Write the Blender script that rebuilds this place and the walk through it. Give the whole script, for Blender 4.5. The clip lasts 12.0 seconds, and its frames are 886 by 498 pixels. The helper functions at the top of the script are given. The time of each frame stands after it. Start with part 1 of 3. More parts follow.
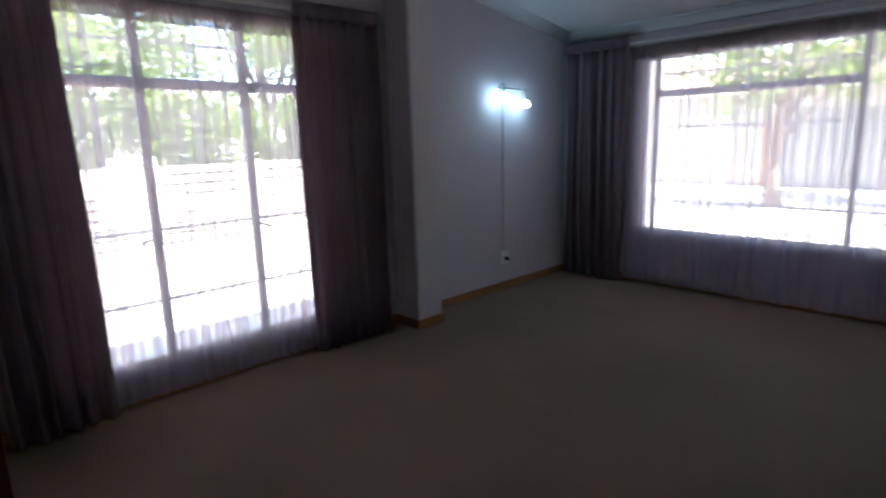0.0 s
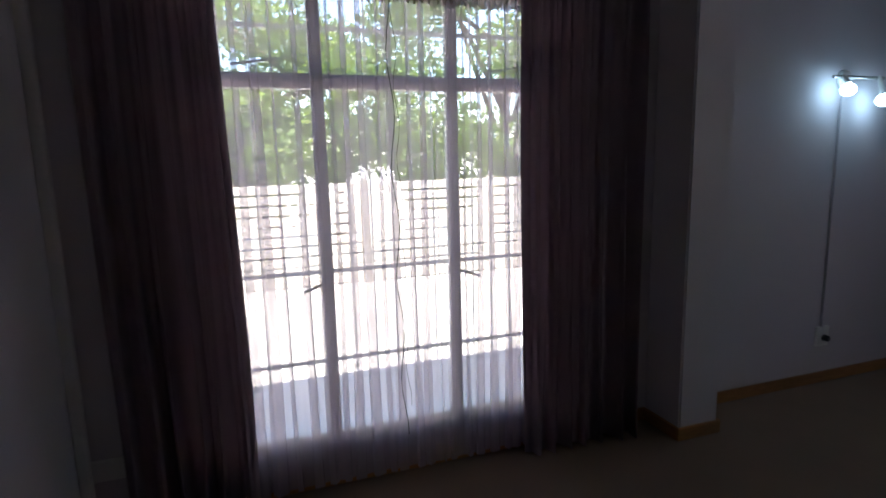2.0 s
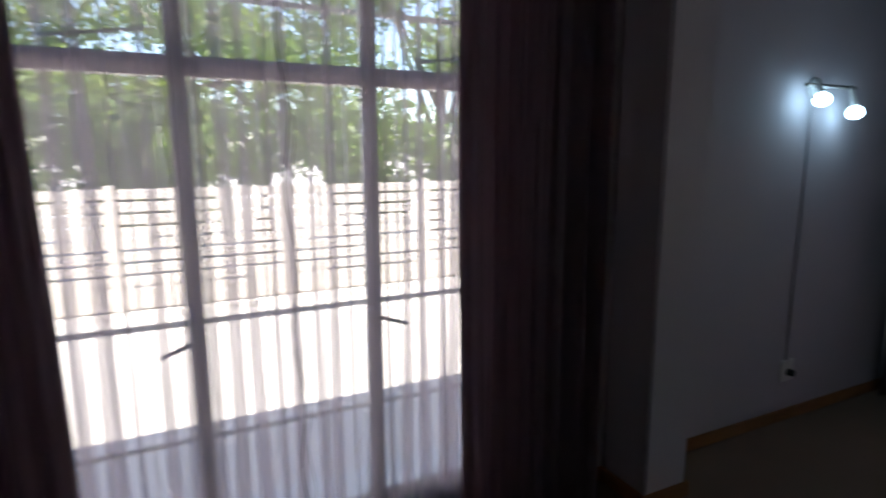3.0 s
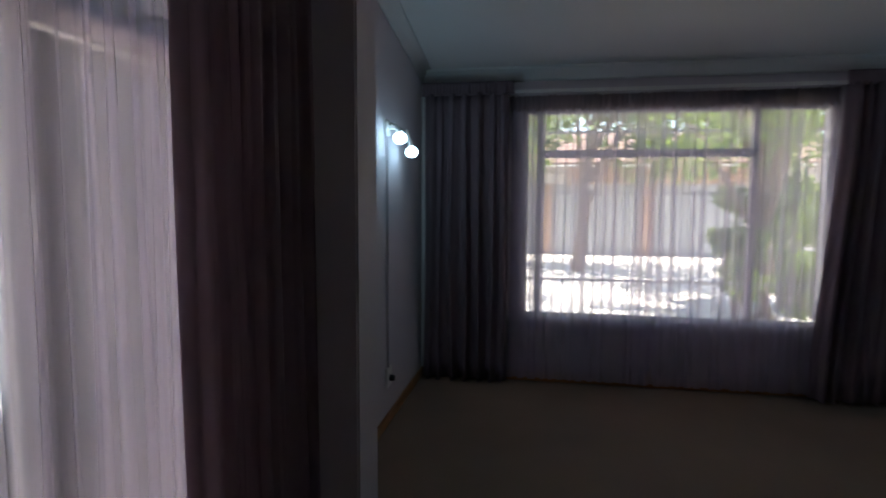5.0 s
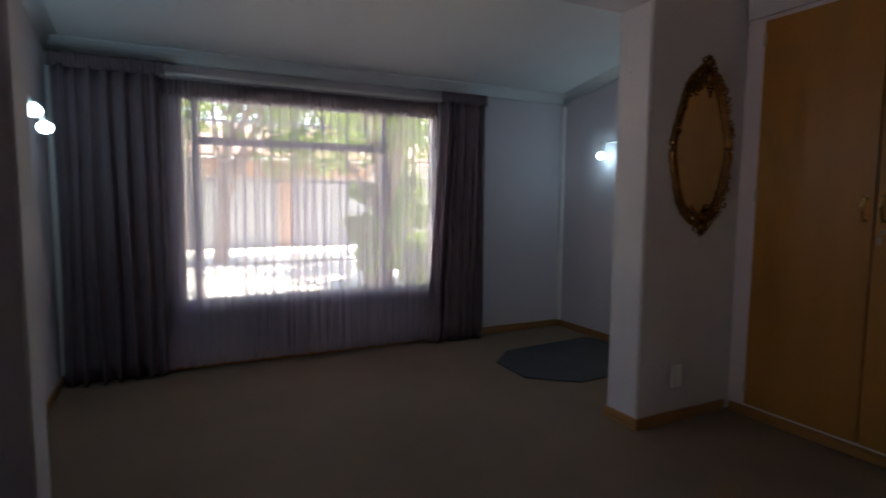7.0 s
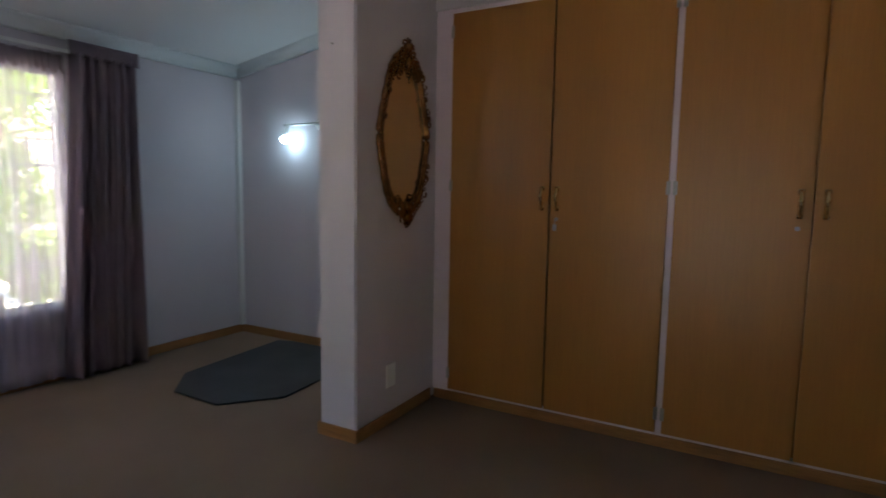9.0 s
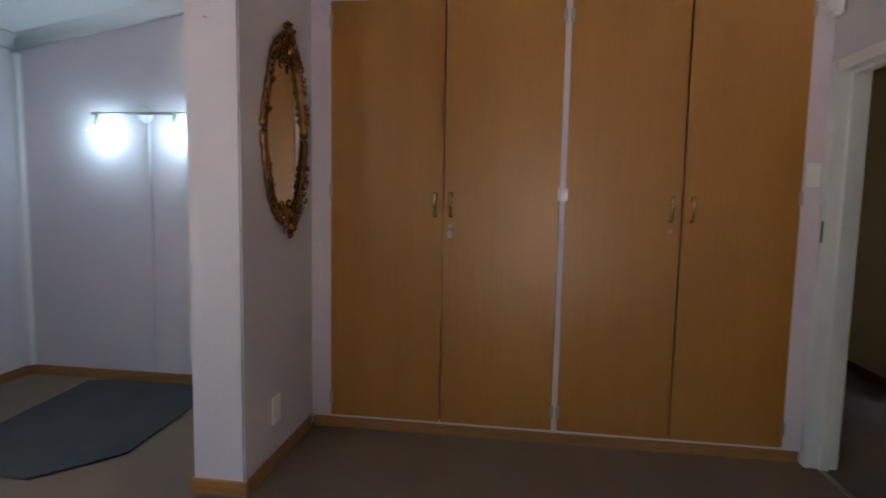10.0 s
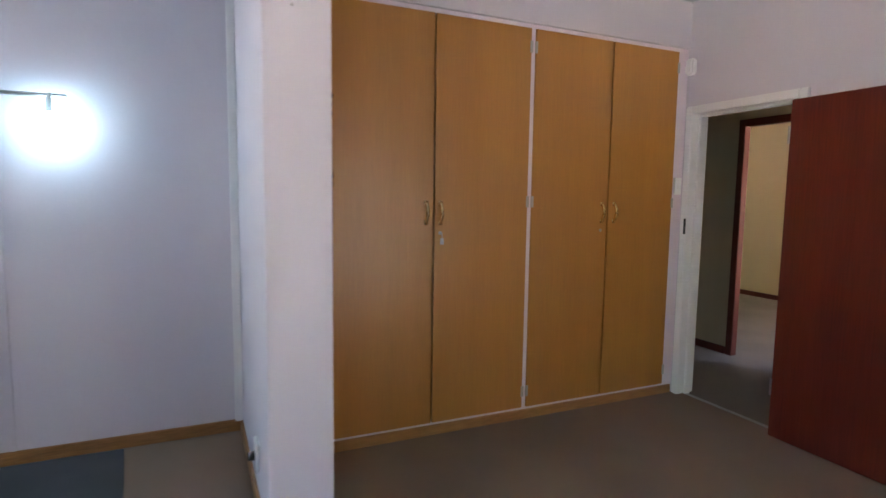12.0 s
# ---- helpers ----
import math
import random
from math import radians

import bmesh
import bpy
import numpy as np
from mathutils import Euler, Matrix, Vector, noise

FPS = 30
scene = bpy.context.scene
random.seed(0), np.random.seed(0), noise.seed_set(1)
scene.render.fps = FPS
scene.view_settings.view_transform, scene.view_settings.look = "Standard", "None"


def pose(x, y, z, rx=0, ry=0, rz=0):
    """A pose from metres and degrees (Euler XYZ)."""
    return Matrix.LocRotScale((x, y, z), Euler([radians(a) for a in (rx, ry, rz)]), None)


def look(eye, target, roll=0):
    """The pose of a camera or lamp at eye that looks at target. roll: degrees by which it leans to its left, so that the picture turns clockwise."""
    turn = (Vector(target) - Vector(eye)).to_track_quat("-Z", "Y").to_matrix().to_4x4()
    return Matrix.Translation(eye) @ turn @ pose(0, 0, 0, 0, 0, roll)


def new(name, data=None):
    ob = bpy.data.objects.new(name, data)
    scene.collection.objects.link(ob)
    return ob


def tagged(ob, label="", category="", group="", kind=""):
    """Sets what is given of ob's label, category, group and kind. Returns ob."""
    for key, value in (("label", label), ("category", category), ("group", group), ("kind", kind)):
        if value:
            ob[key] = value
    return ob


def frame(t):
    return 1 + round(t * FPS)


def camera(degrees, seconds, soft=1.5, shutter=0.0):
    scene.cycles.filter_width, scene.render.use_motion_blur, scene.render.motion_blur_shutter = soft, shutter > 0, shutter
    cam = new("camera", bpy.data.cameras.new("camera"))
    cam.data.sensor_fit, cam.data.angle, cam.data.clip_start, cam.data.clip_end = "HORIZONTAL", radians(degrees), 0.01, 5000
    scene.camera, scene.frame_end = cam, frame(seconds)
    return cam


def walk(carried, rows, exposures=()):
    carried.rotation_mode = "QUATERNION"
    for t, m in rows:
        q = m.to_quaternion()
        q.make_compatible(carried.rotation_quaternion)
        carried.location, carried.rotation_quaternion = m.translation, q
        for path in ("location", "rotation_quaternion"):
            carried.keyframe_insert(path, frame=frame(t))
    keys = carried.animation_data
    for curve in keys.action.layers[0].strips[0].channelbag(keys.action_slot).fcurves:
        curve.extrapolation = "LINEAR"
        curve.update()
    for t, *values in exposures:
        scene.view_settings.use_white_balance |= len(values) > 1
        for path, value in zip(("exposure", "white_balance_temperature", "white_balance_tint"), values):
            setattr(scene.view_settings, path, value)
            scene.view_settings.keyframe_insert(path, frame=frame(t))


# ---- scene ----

cam = camera(77.6, 12.0, 1.5, 0.5)
PATH = [
    (0, (3.385, -0.235, 1.452), (1.96, 1.112, 1.06), -1.7),
    (0.5, (3.159, -0.144, 1.427), (1.541, 0.979, 1.086), -1.6),
    (1, (2.975, 0.063, 1.459), (1.236, 0.994, 1.126), -1.5),
    (1.5, (2.74, 0.245, 1.424), (0.913, 0.999, 1.119), -1.7),
    (2, (2.385, 0.437, 1.466), (0.52, 1.082, 1.146), -1.4),
    (2.5, (2.08, 0.575, 1.43), (0.211, 1.229, 1.149), -1.6),
    (3, (1.856, 0.703, 1.53), (0.08, 1.559, 1.198), -0.3),
    (3.5, (1.67, 0.805, 1.509), (0.182, 2.113, 1.235), 0.3),
    (5.5, (0.81, 0.30, 1.408), (0.82, 2.293, 1.237), 0.4),
    (6, (0.77, 0.215, 1.392), (1.117, 2.179, 1.219), 0.35),
    (6.5, (0.70, 0.168, 1.39), (1.347, 2.05, 1.203), 0.55),
    (7, (0.705, 0.124, 1.368), (1.601, 1.902, 1.184), 0.5),
    (8.8, (0.868, 0.538, 1.364), (2.531, 1.629, 1.151), 1.1),
    (9, (0.888, 0.654, 1.37), (2.628, 1.618, 1.158), 0.9),
    (9.5, (0.899, 0.919, 1.313), (2.775, 1.59, 1.136), 1.4),
    (10, (0.92, 1.24, 1.374), (2.893, 1.512, 1.186), 1.1),
    (10.5, (1.039, 1.592, 1.348), (3.03, 1.535, 1.168), 1.0),
    (11, (1.145, 2.0, 1.352), (3.108, 1.661, 1.173), 0.9),
    (11.5, (1.178, 2.482, 1.405), (3.048, 1.799, 1.214), 0.9),
    (12, (1.056, 2.925, 1.436), (2.869, 2.102, 1.24), 0.8),
]
EXPO = [(0, 3.55, 6400, 18), (0.5, 3.4, 6400, 18), (1, 3.05, 6400, 18), (2, 2.6, 6500, 18), (3, 2.2, 6600, 18), (3.5, 2.1, 6600, 18), (5.5, 2.75, 6900, 18), (7, 3.1, 7200, 18),
        (9, 3.8, 7200, 18), (9.5, 4.2, 7100, 19), (10.5, 5.0, 7100, 20), (11.2, 5.4, 7000, 20), (12, 5.25, 6900, 20)]
walk(cam, [(t, look(*p)) for t, *p in PATH], EXPO)

# ---- daylight ----
world = bpy.data.worlds.new("sky")
scene.world = world
world.use_nodes = True
wn = world.node_tree
sky = wn.nodes.new("ShaderNodeTexSky")
sky.sky_type, sky.sun_disc = "NISHITA", False
SUN_TO = Vector((0.30, -0.12, 1.0)).normalized()
sky.sun_elevation = math.asin(SUN_TO.z)
sky.sun_rotation = math.atan2(SUN_TO.x, SUN_TO.y)
wn.nodes["Background"].inputs["Strength"].default_value = 0.15
wn.links.new(sky.outputs[0], wn.nodes["Background"].inputs["Color"])
sun = new("sun", bpy.data.lights.new("sun", "SUN"))
sun.data.energy, sun.data.angle, sun.data.color = 4.5, radians(0.5), (1.0, 0.95, 0.87)
sun.matrix_world = look(SUN_TO * 20, (0, 0, 0))


# ---- materials ----
def material(name, base, rough=0.6, metal=0.0, grain=60.0, vary=0.12, blotch=1.5, bump=0.15, dist=0.002, stretch=(1, 1, 1), per_object=0.0):
    """Principled surface with colour variation at two scales and a fine relief."""
    m = bpy.data.materials.new(name)
    m.use_nodes = True
    n, l = m.node_tree.nodes, m.node_tree.links
    b = n["Principled BSDF"]
    b.inputs["Roughness"].default_value, b.inputs["Metallic"].default_value = rough, metal
    co = n.new("ShaderNodeTexCoord")
    mp = n.new("ShaderNodeMapping")
    mp.inputs["Scale"].default_value = stretch
    l.new(co.outputs["Object"], mp.inputs["Vector"])
    fine, wide = n.new("ShaderNodeTexNoise"), n.new("ShaderNodeTexNoise")
    fine.inputs["Scale"].default_value, fine.inputs["Detail"].default_value = grain, 4
    wide.inputs["Scale"].default_value, wide.inputs["Detail"].default_value = blotch, 3
    l.new(mp.outputs[0], fine.inputs["Vector"])
    l.new(mp.outputs[0], wide.inputs["Vector"])
    add = n.new("ShaderNodeMath")
    l.new(fine.outputs[0], add.inputs[0])
    l.new(wide.outputs[0], add.inputs[1])
    ramp = n.new("ShaderNodeMapRange")
    ramp.inputs["From Min"].default_value, ramp.inputs["From Max"].default_value = 0.6, 1.4
    ramp.inputs["To Min"].default_value, ramp.inputs["To Max"].default_value = 1 - vary, 1 + vary
    l.new(add.outputs[0], ramp.inputs["Value"])
    value = ramp.outputs[0]
    if per_object:
        info, mul, off = n.new("ShaderNodeObjectInfo"), n.new("ShaderNodeMath"), n.new("ShaderNodeMath")
        mul.operation, mul.inputs[1].default_value = "MULTIPLY_ADD", per_object
        mul.inputs[2].default_value = 1 - per_object / 2
        off.operation = "MULTIPLY"
        l.new(info.outputs["Random"], mul.inputs[0])
        l.new(mul.outputs[0], off.inputs[0])
        l.new(value, off.inputs[1])
        value = off.outputs[0]
    mix = n.new("ShaderNodeVectorMath")
    mix.operation = "SCALE"
    mix.inputs[0].default_value = base
    l.new(value, mix.inputs["Scale"])
    l.new(mix.outputs[0], b.inputs["Base Color"])
    bp = n.new("ShaderNodeBump")
    bp.inputs["Strength"].default_value, bp.inputs["Distance"].default_value = bump, dist
    l.new(fine.outputs[0], bp.inputs["Height"])
    l.new(bp.outputs[0], b.inputs["Normal"])
    return m


def cloth(name, base, through_share, glow_share, weave=900.0):
    """A woven cloth: part of the light goes straight through, part is scattered to the far side."""
    m = material(name, base, 0.9, 0, weave, 0.10, 6.0, 0.2, 0.001)
    n, l = m.node_tree.nodes, m.node_tree.links
    b, out = n["Principled BSDF"], n["Material Output"]
    b.inputs["Sheen Weight"].default_value = 0.15
    tr, mix = n.new("ShaderNodeBsdfTranslucent"), n.new("ShaderNodeMixShader")
    tr.inputs["Color"].default_value = (*base, 1)
    mix.inputs[0].default_value = glow_share
    l.new(b.outputs[0], mix.inputs[1])
    l.new(tr.outputs[0], mix.inputs[2])
    last = mix.outputs[0]
    if through_share:
        clear, mix2 = n.new("ShaderNodeBsdfTransparent"), n.new("ShaderNodeMixShader")
        mix2.inputs[0].default_value = through_share
        l.new(last, mix2.inputs[1])
        l.new(clear.outputs[0], mix2.inputs[2])
        last = mix2.outputs[0]
    l.new(last, out.inputs["Surface"])
    return m


def glowing(name, colour, strength):
    m = bpy.data.materials.new(name)
    m.use_nodes = True
    b = m.node_tree.nodes["Principled BSDF"]
    b.inputs["Emission Color"].default_value = (*colour, 1)
    b.inputs["Emission Strength"].default_value = strength
    return m


def glass_material(name):
    m = bpy.data.materials.new(name)
    m.use_nodes = True
    n, l = m.node_tree.nodes, m.node_tree.links
    g, c, mix = n.new("ShaderNodeBsdfGlossy"), n.new("ShaderNodeBsdfTransparent"), n.new("ShaderNodeMixShader")
    fr = n.new("ShaderNodeFresnel")
    fr.inputs[0].default_value = 1.45
    g.inputs["Roughness"].default_value = 0.02
    c.inputs["Color"].default_value = (0.93, 0.95, 0.94, 1)
    l.new(fr.outputs[0], mix.inputs[0])
    l.new(c.outputs[0], mix.inputs[1])
    l.new(g.outputs[0], mix.inputs[2])
    l.new(mix.outputs[0], n["Material Output"].inputs["Surface"])
    return m


WALL = material("lilac_wall_paint", (0.60, 0.56, 0.60), 0.75, 0, 140, 0.035, 0.9, 0.12, 0.003)
HALLWALL = material("cream_wall_paint", (0.66, 0.54, 0.37), 0.8, 0, 140, 0.05, 0.9, 0.12, 0.003)
CEIL = material("white_ceiling_paint", (0.74, 0.75, 0.74), 0.85, 0, 200, 0.03, 0.7, 0.1, 0.002)
CARPET = material("beige_carpet", (0.25, 0.166, 0.112), 0.97, 0, 420, 0.22, 1.3, 0.9, 0.006)
HALLCARPET = material("grey_brown_carpet", (0.23, 0.19, 0.165), 0.97, 0, 420, 0.22, 1.3, 0.9, 0.006)
SKIRT = material("orange_wood_skirting", (0.34, 0.155, 0.048), 0.45, 0, 9, 0.3, 3, 0.2, 0.001, (14, 14, 60))
SKIRTX = material("orange_wood_skirting_along", (0.34, 0.155, 0.048), 0.45, 0, 22, 0.3, 3, 0.2, 0.001, (0.5, 0.5, 6))
OAK = material("honey_oak_veneer", (0.425, 0.188, 0.042), 0.34, 0, 22, 0.10, 1.3, 0.08, 0.0005, (5, 5, 0.22), 0.1)
TRIM = material("white_gloss_paint", (0.74, 0.73, 0.72), 0.35, 0, 90, 0.05, 2, 0.12, 0.002)
LILACTRIM = material("lilac_frame_paint", (0.70, 0.60, 0.67), 0.5, 0, 90, 0.05, 2, 0.12, 0.002)
REDWOOD = material("dark_red_mahogany", (0.125, 0.018, 0.010), 0.33, 0, 20, 0.28, 1.5, 0.12, 0.0006, (5, 5, 0.22))
BRASS = material("polished_brass", (0.88, 0.66, 0.32), 0.20, 1, 60, 0.15, 4, 0.1, 0.001)
STEEL = material("dull_steel", (0.42, 0.41, 0.40), 0.4, 1, 80, 0.15, 4, 0.1, 0.001)
BLACK = material("black_plastic", (0.015, 0.015, 0.016), 0.4, 0, 80, 0.1, 4, 0.1, 0.001)
WHITEPL = material("white_plastic", (0.80, 0.80, 0.78), 0.4, 0, 80, 0.03, 4, 0.05, 0.001)
GOLD = material("antique_gold_gilding", (0.31, 0.16, 0.055), 0.26, 0.95, 45, 0.5, 7, 0.5, 0.004)
RUG = material("slate_grey_rug", (0.060, 0.062, 0.064), 0.97, 0, 380, 0.25, 3, 0.9, 0.005)
DRAPE = cloth("mauve_curtain_cloth", (0.35, 0.26, 0.30), 0, 0.36)
SHEER = cloth("lilac_voile", (0.74, 0.66, 0.77), 0.57, 0.68)
HEM = cloth("voile_heading", (0.34, 0.28, 0.31), 0.12, 0.5)
BULB = glowing("lit_bulb", (0.46, 0.80, 1.0), 3.8)
GLASS = glass_material("window_glass")
MIRROR = material("mirror_silver", (0.86, 0.86, 0.85), 0.03, 1, 60, 0.02, 4, 0.0, 0.0001)
PAVING = material("pale_concrete_paving", (0.52, 0.49, 0.45), 0.9, 0, 40, 0.2, 0.6, 0.4, 0.01)
BRICK = material("buff_face_brick", (0.40, 0.24, 0.15), 0.85, 0, 60, 0.25, 5, 0.5, 0.006, (1, 1, 1), 0.35)
MORTAR = material("grey_mortar", (0.45, 0.42, 0.38), 0.9, 0, 60, 0.15, 5, 0.5, 0.006)
GARAGE = material("grey_garage_steel", (0.27, 0.28, 0.28), 0.55, 0, 60, 0.08, 2, 0.2, 0.002)
PRECAST = material("cream_precast_concrete", (0.62, 0.57, 0.50), 0.85, 0, 50, 0.12, 1.2, 0.4, 0.006, (1, 1, 1), 0.12)
ROOFT = material("brown_roof_tile", (0.20, 0.13, 0.10), 0.8, 0, 30, 0.25, 2, 0.4, 0.01)
BARK = material("grey_brown_bark", (0.17, 0.13, 0.10), 0.9, 0, 30, 0.35, 4, 0.9, 0.02, (1, 1, 0.25))
LEAF = material("green_leaves", (0.10, 0.16, 0.036), 0.5, 0, 3, 0.55, 0.7, 0.1, 0.002)
LEAFN = LEAF.node_tree
_lt, _lm = LEAFN.nodes.new("ShaderNodeBsdfTranslucent"), LEAFN.nodes.new("ShaderNodeMixShader")
_lt.inputs["Color"].default_value = (0.30, 0.42, 0.08, 1)
_lm.inputs[0].default_value = 0.4
LEAFN.links.new(LEAFN.nodes["Principled BSDF"].outputs[0], _lm.inputs[1])
LEAFN.links.new(_lt.outputs[0], _lm.inputs[2])
LEAFN.links.new(_lm.outputs[0], LEAFN.nodes["Material Output"].inputs["Surface"])


# ---- mesh helpers ----
def mesh_of(name, bm, mat, smooth=False):
    me = bpy.data.meshes.new(name)
    bm.normal_update()
    bm.to_mesh(me)
    bm.free()
    me.materials.append(mat)
    if smooth:
        for p in me.polygons:
            p.use_smooth = True
    return me


def part(name, bm, mat, parent=None, label="", smooth=False):
    """One bmesh as one mesh object, under a thing or a part where one is given."""
    ob = new(name, mesh_of(name, bm, mat, smooth))
    if parent:
        ob.parent = parent
    return tagged(ob, label)


def thing(name, label, category, group="", at=(0, 0, 0)):
    ob = new(name)
    ob.location = at
    ob.empty_display_size = 0.1
    return tagged(ob, label, category, group)


def add_box(bm, x0, x1, y0, y1, z0, z1, bevel=0.0):
    r = bmesh.ops.create_cube(bm, size=1, matrix=Matrix.LocRotScale(
        ((x0 + x1) / 2, (y0 + y1) / 2, (z0 + z1) / 2), None, (abs(x1 - x0), abs(y1 - y0), abs(z1 - z0))))
    if bevel:
        es = {e for v in r["verts"] for e in v.link_edges}
        bmesh.ops.bevel(bm, geom=list(es), offset=bevel, segments=2, affect="EDGES")
    return bm


def box(x0, x1, y0, y1, z0, z1, bevel=0.0):
    return add_box(bmesh.new(), x0, x1, y0, y1, z0, z1, bevel)


def add_rod(bm, a, b, r0, r1=None, seg=10):
    a, b = Vector(a), Vector(b)
    d = b - a
    m = Matrix.Translation((a + b) / 2) @ d.to_track_quat("Z", "Y").to_matrix().to_4x4()
    bmesh.ops.create_cone(bm, cap_ends=True, segments=seg, radius1=r0, radius2=r0 if r1 is None else r1, depth=d.length, matrix=m)
    return bm


def rod(a, b, r0, r1=None, seg=10):
    return add_rod(bmesh.new(), a, b, r0, r1, seg)


def add_tube(bm, pts, radii, seg=8):
    """A tube swept along points, with a radius at each."""
    rings = []
    for i, p in enumerate(pts):
        p = Vector(p)
        d = Vector(pts[min(i + 1, len(pts) - 1)]) - Vector(pts[max(i - 1, 0)])
        q = d.to_track_quat("Z", "Y")
        rings.append([bm.verts.new(p + q @ Vector((math.cos(a) * radii[i], math.sin(a) * radii[i], 0)))
                      for a in (2 * math.pi * k / seg for k in range(seg))])
    for a, b in zip(rings, rings[1:]):
        for k in range(seg):
            bm.faces.new((a[k], a[(k + 1) % seg], b[(k + 1) % seg], b[k]))
    bm.faces.new(rings[0][::-1])
    bm.faces.new(rings[-1])
    return bm


def structure(name, bm, mat, label, category="wall", smooth=False):
    return tagged(part(name, bm, mat, None, label, smooth), "", category, "", "structure")


# ---- plan ----
XR, YW, XWD = 4.49, 4.83, 3.97          # far side wall, window wall, wardrobe front
YB, YA = -0.28, 2.435                   # door wall, near face of the piers
YC = 2.685                              # far face of the piers
XP, XS = 0.265, 3.165                    # ends of the pier and of the stub wall
ZC1 = 2.87                              # flat ceiling of the dressing area
SLOPE, ZW = 0.168, 2.435                 # raked ceiling over the bay: rise per metre, height at the window wall
W1 = (0.10, 1.96, 0.19, 2.22)           # window in the side wall: y0, y1, z0, z1
W2 = (0.80, 3.03, 0.50, 2.15)           # window in the end wall: x0, x1, z0, z1

# ---- floors, walls, ceilings ----
b = box(-0.25, XR + 0.25, YB - 0.075, YW + 0.25, -0.3, 0)
structure("floor", b, CARPET, "beige short-pile carpet over the whole bedroom", "floor")
b = box(0.8, 7.0, -4.8, YB - 0.075, -0.3, -0.004)
structure("floor_passage", b, HALLCARPET, "grey-brown carpet of the passage", "floor")
b = box(3.12, 3.96, YB - 0.085, YB - 0.055, -0.002, 0.005, 0.002)
structure("threshold_strip", b, STEEL, "thin metal carpet strip in the doorway", "threshold")

b = bmesh.new()
for y0, y1, z0, z1 in ((-0.45, W1[0], -0.3, 3.4), (W1[1], YW + 0.25, -0.3, 3.4), (W1[0], W1[1], -0.3, W1[2]), (W1[0], W1[1], W1[3], 3.4)):
    add_box(b, -0.25, 0, y0, y1, z0, z1)
structure("wall_west", b, WALL, "pale lilac painted plaster wall with a tall window")
b = bmesh.new()
for x0, x1, z0, z1 in ((0, W2[0], -0.3, 3.4), (W2[1], XR + 0.25, -0.3, 3.4), (W2[0], W2[1], -0.3, W2[2]), (W2[0], W2[1], W2[3], 3.4)):
    add_box(b, x0, x1, YW, YW + 0.25, z0, z1)
structure("wall_north", b, WALL, "pale lilac painted plaster wall with a wide window")
structure("wall_east", box(XR, XR + 0.25, -0.28, YW, -0.3, 3.4), WALL, "pale lilac painted plaster wall")
b = bmesh.new()
for x0, x1, z0 in ((0, 3.11, 0), (3.97, XR + 0.25, 0), (3.11, 3.97, 2.07)):
    add_box(b, x0, x1, YB - 0.15, YB, z0, 3.4)
structure("wall_south", b, WALL, "pale lilac painted wall with a doorway")
structure("pier", box(0, XP, YA, YC, 0, 3.4, 0.008), WALL, "lilac plastered pier beside the tall window", "pier")
structure("stub_wall", box(XS, XR, YA, YC, 0, 3.4, 0.008), WALL, "lilac plastered wall end beside the wardrobe", "wall")
structure("beam", box(XP, XS, YA, YC, 2.47, 3.4, 0.006), WALL, "lilac plastered beam over the wide opening", "beam")
structure("bulkhead", box(XWD, XR, YB, YA, 2.475, 3.4), WALL, "lilac wall over the built-in wardrobe", "wall")
structure("ceiling", box(0, XR, YB, YA, ZC1, 3.05), CEIL, "flat white ceiling", "ceiling")
b = bmesh.new()
lo = [b.verts.new(p) for p in ((0, YC, ZW + SLOPE * (YW - YC)), (XR, YC, ZW + SLOPE * (YW - YC)), (XR, YW, ZW), (0, YW, ZW))]
hi = [b.verts.new(v.co + Vector((0, 0, 0.15))) for v in lo]
b.faces.new(lo[::-1]), b.faces.new(hi)
for k in range(4):
    b.faces.new((lo[k], lo[(k + 1) % 4], hi[(k + 1) % 4], hi[k]))
bmesh.ops.recalc_face_normals(b, faces=b.faces)
structure("ceiling_raked", b, CEIL, "white raked ceiling over the window bay", "ceiling")
structure("roof", box(-0.95, 5.4, -5.2, 5.75, 3.4, 3.55), ROOFT, "roof slab with overhanging eaves", "roof")


def cove(a, c, inward, size=0.085):
    """A plaster cove between two points, filling the angle of wall and ceiling."""
    bm = bmesh.new()
    a, c, inward = Vector(a), Vector(c), Vector(inward)
    rings = []
    for p in (a, c):
        prof = [p + Vector((0, 0, 0.02))]
        for k in range(7):
            s = k / 6 * math.pi / 2
            prof.append(p + inward * size * (1 - math.cos(s)) * 1.0 + Vector((0, 0, -size + size * math.sin(s))) + inward * 0.004)
        prof.append(p + inward * size + Vector((0, 0, 0.02)))
        rings.append([bm.verts.new(v) for v in prof])
    n = len(rings[0])
    for k in range(n):
        bm.faces.new((rings[0][k], rings[0][(k + 1) % n], rings[1][(k + 1) % n], rings[1][k]))
    bm.faces.new(rings[0]), bm.faces.new(rings[1][::-1])
    bmesh.ops.recalc_face_normals(bm, faces=bm.faces)
    return bm


